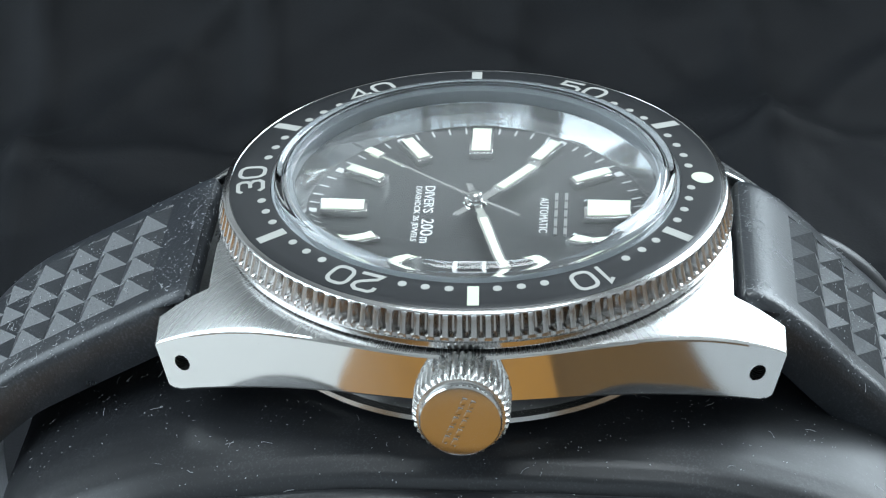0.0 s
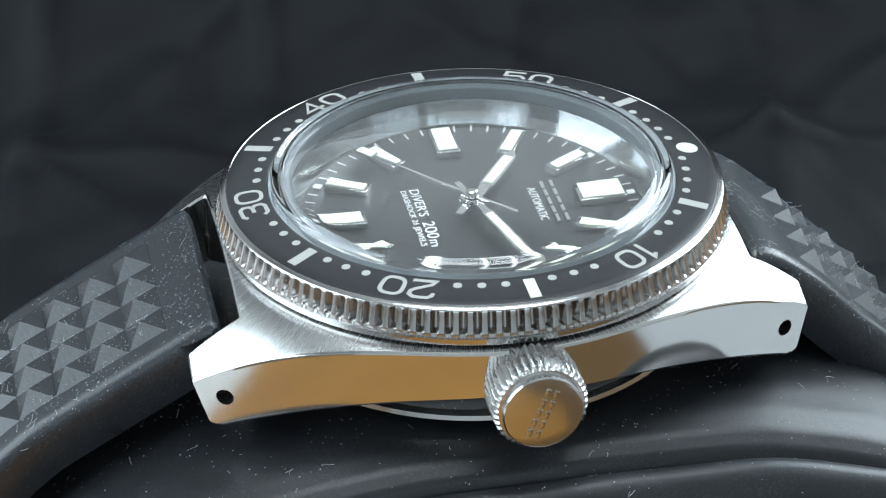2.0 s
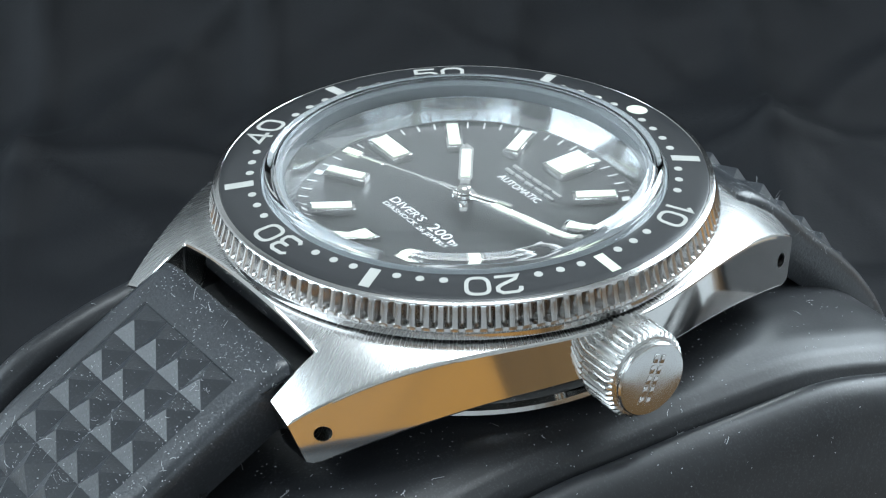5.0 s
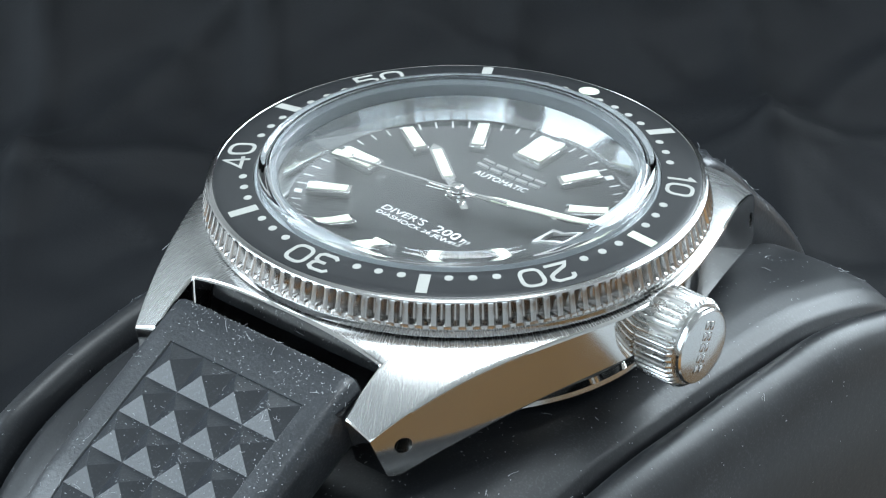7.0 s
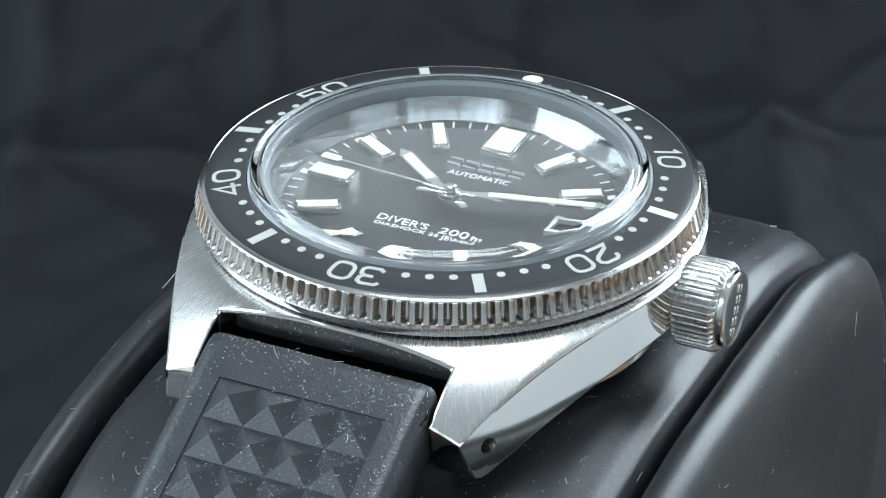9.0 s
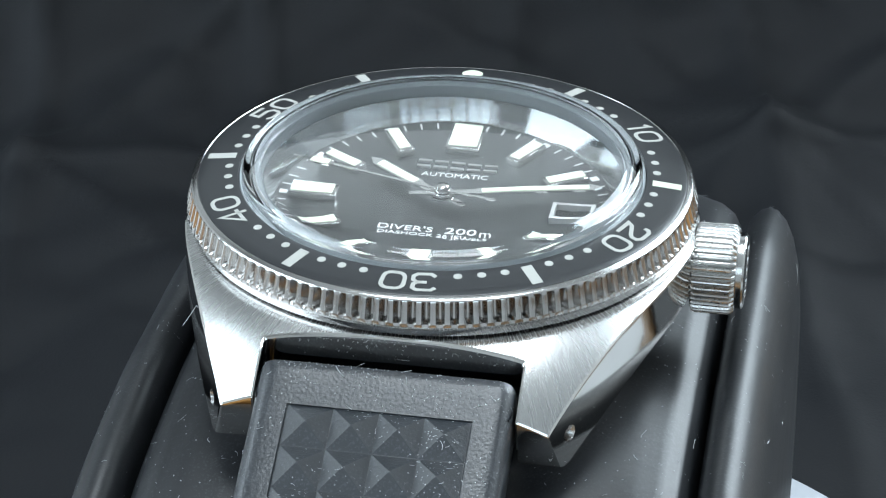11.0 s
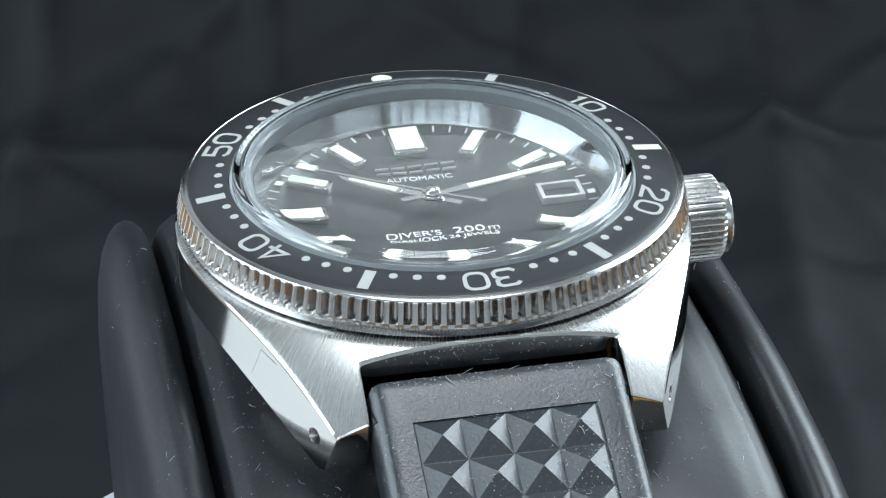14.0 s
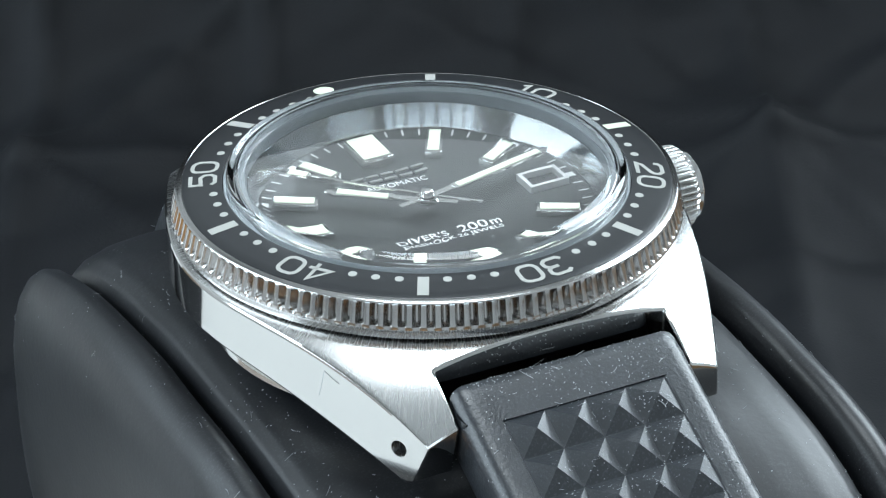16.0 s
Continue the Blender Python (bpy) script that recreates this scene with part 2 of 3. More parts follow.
def table():
    e = new("table")
    e.matrix_basis = pose(0, 0, 0)
    tagged(e, "mid brown wooden table under the turntable", "table")
    bm = bmesh.new()
    box(bm, -700, 700, -700, 450, -30, 0, 4)
    part("tabletop", bm, TABLE_WOOD, e)
    for x in (-640, 640):
        for y in (-640, 390):
            bm = bmesh.new()
            box(bm, x - 30, x + 30, y - 30, y + 30, -760, -30, 4)
            part("leg", bm, TABLE_WOOD, e)


def wooden_board():
    bm = bmesh.new()
    box(bm, -82, 52, -240, -76, 0, 9, 3)
    tagged(part("wooden_board", bm, WOOD), "varnished honey brown wooden board lying on the table", "board")


def paper_sheet():
    # out of view, added so the polished flanks have something bright to mirror
    bm = bmesh.new()
    box(bm, -115, 115, -240, 240, 0, 0.4)
    ob = part("paper_sheet", bm, PAPER, at=mm(-200, 40, 0.2))
    tagged(ob, "unseen off white paper sheet added for the case to mirror", "paper")
    bm = bmesh.new()
    box(bm, -90, 90, -118, 118, 0, 0.4)
    ob = part("paper_sheet", bm, CARD, at=mm(207, -71, 0.2))
    tagged(ob, "unseen light grey paper sheet added for the case to mirror", "paper")


# pressed folds of the cloth: x and run of a point on each, its turn, depth and width
CREASES = ((-57, 140, 0, 3, 7), (-24, 140, 3, 3, 12), (8, 140, -4, 2, 9), (44, 140, 2, 3.5, 12), (120, 140, 0, 3, 12), (-130, 140, 0, 3, 12),
           (0, 142, 90, 2.2, 8), (0, 260, 90, 2, 10), (-57, 142, 42, 1.2, 5), (-57, 142, -38, 1.2, 5), (44, 142, 35, 1.2, 5), (44, 142, -44, 1.2, 5), (8, 165, 60, 1, 5))


def backdrop_cloth():
    """Black cloth on the table, drawn up behind the watch, with pressed fold lines and slack wrinkles."""
    bm = bmesh.new()
    nx, nv = 220, 220
    grid = []
    for j in range(nv + 1):
        s = 52 + 310 * j / nv
        if s < 130:
            y, z, tilt = s, 1.5, 0.0
        elif s < 230:
            a = (s - 130) / 100 * radians(75)
            r = 100 / radians(75)
            y, z, tilt = 130 + r * math.sin(a), 1.5 + r * (1 - math.cos(a)), a
        else:
            a = radians(75)
            r = 100 / a
            y, z, tilt = 130 + r * math.sin(a) + (s - 230) * math.cos(a), 1.5 + r * (1 - math.cos(a)) + (s - 230) * math.sin(a), a
        row = []
        for i in range(nx + 1):
            x = -150 + 300 * i / nx
            q = Vector((x, s, 0))
            d = 7 * noise.noise(q * 0.016) + 4.0 * noise.noise(q * 0.035 + Vector((7, 3, 1))) + 2.0 * abs(noise.noise(q * 0.06)) + 0.8 * noise.noise(q * 0.11)
            for fx, fs, turn, dep, wide in CREASES:
                c, k = math.cos(radians(turn)), math.sin(radians(turn))
                away = abs((x - fx) * c + (s - fs) * k - 2.0 * noise.noise(Vector((fx, s * 0.035, x * 0.035))))
                d += dep * (0.7 * math.exp(-away / wide) + 0.5 * math.exp(-away / 1.8))
            d *= min(1, max(0.0, (s - 55) / 60))
            row.append(bm.verts.new((x, y - d * math.sin(tilt), z + d * math.cos(tilt))))
        grid.append(row)
    for a, b in zip(grid, grid[1:]):
        for i in range(nx):
            bm.faces.new((a[i], a[i + 1], b[i + 1], b[i]))
    ob = part("backdrop_cloth", bm, CLOTH, sharp=180)
    so = ob.modifiers.new("thickness", "SOLIDIFY")
    so.thickness, so.offset = 0.0008, -1
    tagged(ob, "black cloth backdrop with folds and wrinkles", "cloth")


# ---- turntable and cushion ----
def turntable():
    e = new("turntable")
    tagged(e, "pale grey round turntable under the watch cushion", "turntable")
    part("platter", revolve([(0, 0), (45.6, 0), (46.6, -0.5), (47, -1.5), (47, -7), (46.4, -8), (0, -8)], 96), DISC, e, at=mm(0, 0, -50 + ZB * 1000))
    part("base", revolve([(0, 0), (38, 0), (40, -2), (40, -17.5), (0, -17.5)], 64), DISC, e, at=mm(0, 0, -58.2 + ZB * 1000))
    return e


def cushion_section(a, half, top, low, n=2.8):
    c, s = math.cos(a), math.sin(a)
    y = half * math.copysign(abs(c) ** (2 / n), c)
    zc, h = (top + low) / 2, (top - low) / 2
    return y, zc + h * math.copysign(abs(s) ** (2 / n), s)


def cushion():
    e = new("watch_cushion")
    tagged(e, "black soft vinyl watch cushion with seamed ends", "cushion")

    def roll(name, stations):
        bm = bmesh.new()
        n = 144
        rings = []
        for x, shrink in stations:
            ring = []
            for k in range(n):
                a = 2 * math.pi * k / n
                y, z = cushion_section(a, 38 - shrink, -12 - shrink, -49.6)
                q = Vector((x, y, z))
                w = 0.45 * noise.noise(Vector((q.x * 0.05, q.y * 0.09, q.z * 0.09))) + 0.10 * noise.noise(q * 0.2)
                ring.append(bm.verts.new((x + 0.9, y, max(-49.6, z + w))))
            rings.append(ring)
        for a, b in zip(rings, rings[1:]):
            for k in range(n):
                bm.faces.new((a[k], a[(k + 1) % n], b[(k + 1) % n], b[k]))
        bm.faces.new(rings[0][::-1])
        bm.faces.new(rings[-1])
        return part(name, bm, VINYL, e, sharp=60)

    body = [(-20.6, 3.4), (-20.4, 2.4), (-19.8, 1.5), (-18.6, 0.8), (-16.5, 0.3), (-13, 0.05), (-8, 0), (0, 0.1), (8, 0), (13, 0.05), (16.5, 0.3),
            (18.6, 0.8), (19.8, 1.5), (20.4, 2.4), (20.6, 3.4)]
    body = [(a[0] + (b[0] - a[0]) * k / 4, a[1] + (b[1] - a[1]) * k / 4) for a, b in zip(body, body[1:]) for k in range(4)] + [body[-1]]
    roll("body", body)
    end = [(20.65, 3.6), (20.85, 2.6), (21.2, 1.9), (21.8, 1.4), (22.5, 1.2), (23.2, 1.4), (24.0, 2.1), (24.7, 3.3), (25.3, 5.2), (25.7, 8), (25.9, 12)]
    end = [(x + 0.4, k - 0.4) for x, k in end]
    roll("end_roll", end)
    roll("end_roll", [(-x, s) for x, s in end[::-1]])
    return e


# ---- the watch ----
def outline_x(y):
    return 20.1 - 0.5 * (math.hypot(y, 9.17) - 9.17)


def top_z(x, y):
    if math.hypot(x, y) < 15.5:
        return -4.6  # seat under dial and flange
    return -3.2 - 0.203 * max(0.0, math.hypot(x, y) - 19.0) ** 1.55


def low_z(y):
    return -7.3 - 4.0 * (min(abs(y), 21.8) / 22) ** 2.3 + 0.12 * max(0, abs(y) - 21.8)


def watch_case(watch):
    bm = bmesh.new()
    Y0, Y1 = 19.7, 23.7
    ys = [-Y1 + (Y1 - Y0) * i / 8 for i in range(8)] + [-Y0 + 2 * Y0 * i / 56 for i in range(57)] + [Y0 + (Y1 - Y0) * (i + 1) / 8 for i in range(8)]

    def sheet(z_of):
        rows = []
        for y in ys:
            xs = [9.5 + (outline_x(y) - 9.5) * i / 12 for i in range(13)]
            inner = [-9.5 + 19 * i / 20 for i in range(21)]
            cols = [-x for x in xs[::-1]] + inner[1:-1] + xs
            rows.append([bm.verts.new((x, y, z_of(x, y))) if (abs(y) <= Y0 + 1e-6 or abs(x) >= 9.49) else None for x in cols])
        faces = []
        for a, b in zip(rows, rows[1:]):
            for i in range(len(a) - 1):
                q = (a[i], a[i + 1], b[i + 1], b[i])
                if None not in q:
                    faces.append(bm.faces.new(q))
        return rows, faces

    hi, top_faces = sheet(top_z)
    lo, _ = sheet(lambda x, y: low_z(y))
    for r in lo:
        for v in r:
            if v and abs(v.co.y) > 22:
                y = 22 + (abs(v.co.y) - 22) * 0.4
                across = (abs(v.co.x) - 9.5) / (outline_x(v.co.y) - 9.5)
                v.co.x = math.copysign(9.5 + across * (outline_x(y) - 9.5), v.co.x)
                v.co.y = math.copysign(y, v.co.y)
    # the flanks lean out a little towards the lug tips
    for r in lo:
        for v in r:
            if v and abs(v.co.x) > 9.5:
                u = min(1.0, max(0.0, (abs(v.co.y) - 8) / 12))
                lean = 0.32 * u * u * (3 - 2 * u) * (abs(v.co.x) - 9.5) / (outline_x(v.co.y) - 9.5)
                v.co.x += math.copysign(lean, v.co.x)
    flat_hi, flat_lo = [v for r in hi for v in r if v], [v for r in lo for v in r if v]
    low_of = dict(zip(flat_hi, flat_lo))
    for ed in [ed for f in top_faces for ed in f.edges if len(ed.link_faces) == 1]:
        a, b = ed.verts
        bm.faces.new((a, b, low_of[b], low_of[a]))
    for v in [v for v in bm.verts if not v.link_faces]:
        bm.verts.remove(v)
    tops = set(top_faces)
    for f in bm.faces:
        f.material_index = 0 if f in tops else 1
    ob = part("case", bm, [BRUSHED, STEEL], watch, "steel case with brushed top and polished flanks", sharp=18)
    bv = ob.modifiers.new("edge", "BEVEL")
    bv.width, bv.segments, bv.limit_method, bv.angle_limit, bv.material = 0.00022, 2, "ANGLE", radians(40), 1
    # spring bar holes drilled through the lugs
    bpy.context.view_layer.update()
    drill = bmesh.new()
    for sy in (-1, 1):
        for x0 in (-16, 8):
            cyl = revolve([(0, 0), (0.62, 0), (0.62, 8), (0, 8)], 28)
            bmesh.ops.transform(cyl, matrix=Matrix.Translation((x0, sy * 21.45, -8.72)) @ pose(0, 0, 0, 0, 90, 0), verts=cyl.verts)
            tmp = bpy.data.meshes.new("drill")
            cyl.to_mesh(tmp)
            drill.from_mesh(tmp)
            cyl.free()
            bpy.data.meshes.remove(tmp)
    bit = part("drill", drill, [DATE])
    cutter = ob.modifiers.new("holes", "BOOLEAN")
    cutter.operation, cutter.object, cutter.solver = "DIFFERENCE", bit, "EXACT"
    solid = bpy.data.meshes.new_from_object(ob.evaluated_get(bpy.context.evaluated_depsgraph_get()))
    ob.modifiers.clear()
    ob.data = solid
    solid.set_sharp_from_angle(angle=radians(18))
    bpy.data.objects.remove(bit)
    # even curvature over the polished flanks, also round the holes
    normals = [Vector(c.vector) for c in solid.corner_normals]
    for f in solid.polygons:
        if abs(f.normal.z) > 0.3 or abs(f.normal.x) < 0.6 or abs(f.center.x) < 0.0108:
            continue
        for k in f.loop_indices:
            p = solid.vertices[solid.loops[k].vertex_index].co * 1000
            u = min(1.0, max(0.0, (abs(p.y) - 8) / 12))
            normals[k] = Vector((math.copysign(1, p.x), 0.5 * p.y / math.hypot(p.y, 9.17), 0.08 * u * u * (3 - 2 * u))).normalized()
    solid.normals_split_custom_set([tuple(v) for v in normals])
    back = revolve([(0, -6.6), (17.6, -6.6), (17.6, -8.1), (16.9, -9.4), (16.9, -10.3), (17.3, -10.6), (17.4, -10.95), (17.1, -11.25), (15.5, -11.5), (0, -11.6)], 128)
    part("caseback", back, STEEL, watch, "polished screwed case back")


DIGITS = {
    "0": [([(x, y) for x, y in rounded(1.5, 1.72, 0.55)], True)],
    "1": [([(-0.28, 0.55), (0.1, 0.86), (0.1, -0.95)], False)],
    "2": [([(-0.78, 0.35), (-0.72, 0.66), (-0.45, 0.86), (0.45, 0.86), (0.76, 0.6), (0.74, 0.25), (0.5, 0.02), (-0.55, -0.5), (-0.78, -0.86), (0.85, -0.86)], False)],
    "3": [([(-0.76, 0.62), (-0.5, 0.86), (0.42, 0.86), (0.7, 0.64), (0.68, 0.22), (0.42, 0.02), (-0.2, 0.02)], False),
          ([(0.42, 0.02), (0.74, -0.2), (0.76, -0.62), (0.48, -0.86), (-0.5, -0.86), (-0.8, -0.58)], False)],
    "4": [([(0.35, -0.95), (0.35, 0.86), (-0.85, -0.38), (0.85, -0.38)], False)],
    "5": [([(0.75, 0.86), (-0.62, 0.86), (-0.7, 0.12), (0.4, 0.16), (0.76, -0.1), (0.76, -0.58), (0.46, -0.86), (-0.5, -0.86), (-0.8, -0.6)], False)],
}


def insert_z(r):
    return -(r - 17.4) * 0.11


def bezel(watch):
    bm = bmesh.new()
    T, N = 120, 8
    # knurled flank: flat teeth with rounded grooves, pointed at the top
    cut = [0, 0, 0.03, 0.46, 0.82, 0.82, 0.46, 0.03]
    levels = [(18.98, -0.10, 0), (19.26, -0.17, 0), (19.36, -0.22, 0), (19.42, -0.28, 0.0), (19.47, -0.42, 0.45), (19.53, -0.66, 1.0), (19.84, -1.86, 1.0), (19.86, -1.94, 0.1),
              (19.87, -2.15, 0.0), (19.74, -2.35, 0), (19.55, -2.55, 0), (19.5, -3.05, 0), (18.8, -3.15, 0), (15.75, -3.15, 0), (15.75, 0.02, 0), (15.9, 0.10, 0), (18.92, -0.15, 0)]
    rings = []
    for r, z, k in levels:
        rings.append([bm.verts.new(((r - k * cut[i % N]) * math.cos(2 * math.pi * i / (T * N)), (r - k * cut[i % N]) * math.sin(2 * math.pi * i / (T * N)), z)) for i in range(T * N)])
    n = T * N
    for a, b in list(zip(rings, rings[1:])) + [(rings[-1], rings[0])]:
        for i in range(n):
            bm.faces.new((a[i], a[(i + 1) % n], b[(i + 1) % n], b[i]))
    ring = part("bezel", bm, KNURL, watch, "polished steel rotating bezel with coin edge", at=mm(0, 0, 0, 0, 0, 2.2), sharp=28)
    prof = [(15.8, -0.2), (15.8, insert_z(15.8) + 0.06), (16.0, insert_z(16.0) + 0.1)]
    prof += [(r, insert_z(r) + 0.1) for r in (17, 18, 18.8)] + [(18.91, insert_z(18.91) + 0.06), (18.91, -0.3)]
    insert = part("insert", revolve(prof, 256, closed=True), INSERT, ring, "glossy black bezel insert")

    def lay(b, minute, r, name, material, label=""):
        a = radians(6 * minute)
        slope = math.degrees(math.atan(0.11))
        m = mm(r * math.sin(a), r * math.cos(a), insert_z(r) + 0.1, 0, 0, -6 * minute) @ pose(0, 0, 0, -slope, 0, 0)
        return part(name, b, material, ring, label, at=m)

    for k in range(60):
        near10 = min(k % 10, 10 - k % 10)
        if k == 0:
            b = revolve([(0, 0.05), (0.75, 0.05), (0.86, 0.0), (0.86, -0.03), (0, -0.03)], 32)
            lay(b, 0, 17.47, "pip", LUME, "round luminous pip at the top of the scale")
        elif k % 10 == 5:
            b = bmesh.new()
            slab(b, [(-0.42, -1.12), (0.42, -1.12), (0.42, 1.12), (-0.42, 1.12)], -0.02, 0.03)
            lay(b, k, 17.4, "minute_bar", LUME if k == 15 else PRINT)
        elif near10 >= 2 or k in (1, 59):
            b = revolve([(0, 0.03), (0.3, 0.03), (0.33, 0.0), (0.33, -0.02), (0, -0.02)], 18)
            lay(b, k, 16.58, "minute_dot", PRINT)
        if k and k % 10 == 0:
            b = bmesh.new()
            for ch, cx in ((str(k)[0], -1.12 if k != 10 else -1.0), (str(k)[1], 1.12 if k != 10 else 0.75)):
                for pts, closed in DIGITS[ch]:
                    stroke(b, [(x * 1.08 + cx, y * 1.12) for x, y in pts], 0.31, -0.02, 0.03, closed)
            # bend the pair round the scale
            for v in b.verts:
                a = v.co.x / 17.3
                r = 17.3 + v.co.y
                v.co.x, v.co.y = r * math.sin(a), r * math.cos(a) - 17.3
            lay(b, k, 17.3, "numeral", PRINT, "silver grey printed numeral")
    return ring


def crystal(watch):
    outer = [(15.55, -1.0), (15.5, 0.62), (15.44, 0.85), (15.25, 1.03), (14.9, 1.17), (14.2, 1.37), (13.2, 1.58), (11.5, 1.86), (9, 2.15), (6, 2.4), (3, 2.54), (0, 2.58)]
    inner = [(0, 1.58), (4, 1.53), (7, 1.4), (9.5, 1.21), (11.5, 0.99), (12.9, 0.79), (13.8, 0.62), (14.35, 0.46), (14.6, 0.25), (14.65, 0.0), (14.65, -1.0)]
    ob = part("crystal", revolve(outer + inner, 160, closed=True), GLASS, watch, "clear domed box crystal", sharp=50)
    ob.visible_shadow = False
    return ob


DIAL_Z = -3.2


def dial(watch):
    d = part("dial", revolve([(0, DIAL_Z), (13.4, DIAL_Z), (13.4, DIAL_Z - 0.4), (0, DIAL_Z - 0.4)], 96), DIAL, watch, "charcoal grey sunray dial")
    part("rehaut", revolve([(13.2, DIAL_Z - 0.1), (13.2, DIAL_Z + 0.06), (13.23, DIAL_Z + 0.12), (13.94, -1.26), (13.97, -1.2), (14.08, -1.2), (14.1, -1.06), (15.65, -1.06), (15.65, -4.3), (13.2, -4.3)], 160, closed=True), FLANGE, watch, "polished sloping steel inner flange ring")
    # two pale rings added so that the edge of the crystal looks bright
    part("gasket", revolve([(14.0, -1.18), (13.99, -0.2), (14.01, -0.14), (14.05, -0.2), (14.08, -0.5), (14.08, -1.18)], 128, closed=True), PALE_RING, watch, "pale added ring that brightens the crystal edge")
    part("gasket", revolve([(14.12, -1.05), (14.12, -1.01), (15.57, -1.01), (15.575, -0.02), (15.6, 0.02), (15.71, 0.02), (15.73, -0.02), (15.73, -1.05)], 128, closed=True), PALE_SEAT, watch, "pale added seat ring that brightens the crystal edge")
    # minute track
    for k in range(60):
        b = bmesh.new()
        if k % 5:
            slab(b, [(-0.07, -0.42), (0.07, -0.42), (0.07, 0.42), (-0.07, 0.42)], 0, 0.02)
        else:
            slab(b, [(-0.3, -0.32), (0.3, -0.32), (0.3, 0.32), (-0.3, 0.32)], 0, 0.05)
        a = radians(6 * k)
        part("track_line" if k % 5 else "hour_block", b, DIAL_PRINT, d, at=mm(12.6 * math.sin(a), 12.6 * math.cos(a), DIAL_Z + 0.005, 0, 0, -6 * k))
    # applied markers
    for h in range(12):
        a = radians(30 * h)
        w, l = {0: (2.7, 3.7), 6: (1.9, 3.7), 9: (1.9, 3.7), 3: (2.5, 3.2)}.get(h, (1.35, 3.5))
        r = 10.1
        at = mm(r * math.sin(a), r * math.cos(a), DIAL_Z, 0, 0, -30 * h)
        if h == 3:
            at = mm(r, 0, DIAL_Z)
            w, l = 3.4, 2.5
            b = bmesh.new()
            for x0, x1, y0, y1 in ((-w / 2, w / 2, -l / 2, -l / 2 + 0.32), (-w / 2, w / 2, l / 2 - 0.32, l / 2), (-w / 2, -w / 2 + 0.32, -l / 2 + 0.32, l / 2 - 0.32), (w / 2 - 0.32, w / 2, -l / 2 + 0.32, l / 2 - 0.32)):
                box(b, x0, x1, y0, y1, 0, 0.5)
            f = part("date_frame", b, SATIN, d, "polished date window frame", at=at)
            b = bmesh.new()
            slab(b, [(-w / 2 + 0.3, -l / 2 + 0.3), (w / 2 - 0.3, -l / 2 + 0.3), (w / 2 - 0.3, l / 2 - 0.3), (-w / 2 + 0.3, l / 2 - 0.3)], 0.01, 0.05)
            part("date_disc", b, DATE, f, "black date disc")
            continue
        b = bmesh.new()
        box(b, -w / 2, w / 2, -l / 2, l / 2, 0, 0.6, 0.1)
        mk = part("hour_marker", b, STEEL, d, "polished steel applied marker", at=at)
        b = bmesh.new()
        box(b, -w / 2 + 0.22, w / 2 - 0.22, -l / 2 + 0.3, l / 2 - 0.12, 0.55, 0.66, 0.03)
        part("lume", b, LUME, mk, "pale luminous filling")
    # applied maker's mark as plain bars, then the printed words
    for i in range(5):
        b = bmesh.new()
        for y in (-0.5, 0.25):
            box(b, -0.52, 0.52, y, y + 0.25, 0, 0.14)
        part("emblem_bar", b, EMBLEM, d, at=mm(-2.6 + 1.3 * i, 6.5, DIAL_Z + 0.005))
    for words, w, h, y in (("AUTOMATIC", 5.2, 0.66, 5.2), ("DIASHOCK 26 JEWELS", 8.4, 0.6, -4.6)):
        part("printed_words", written(words, w, h), DIAL_PRINT, d, at=mm(0, y, DIAL_Z + 0.005))
    part("printed_words", written("DIVER'S", 4.2, 0.8), DIAL_PRINT, d, at=mm(-2.2, -3.65, DIAL_Z + 0.005))
    part("printed_words", written("200", 2.4, 0.95), DIAL_PRINT, d, at=mm(2.05, -3.6, DIAL_Z + 0.005))
    part("printed_words", written("m", 0.85, 0.55), DIAL_PRINT, d, at=mm(3.95, -3.78, DIAL_Z + 0.005))
    return d


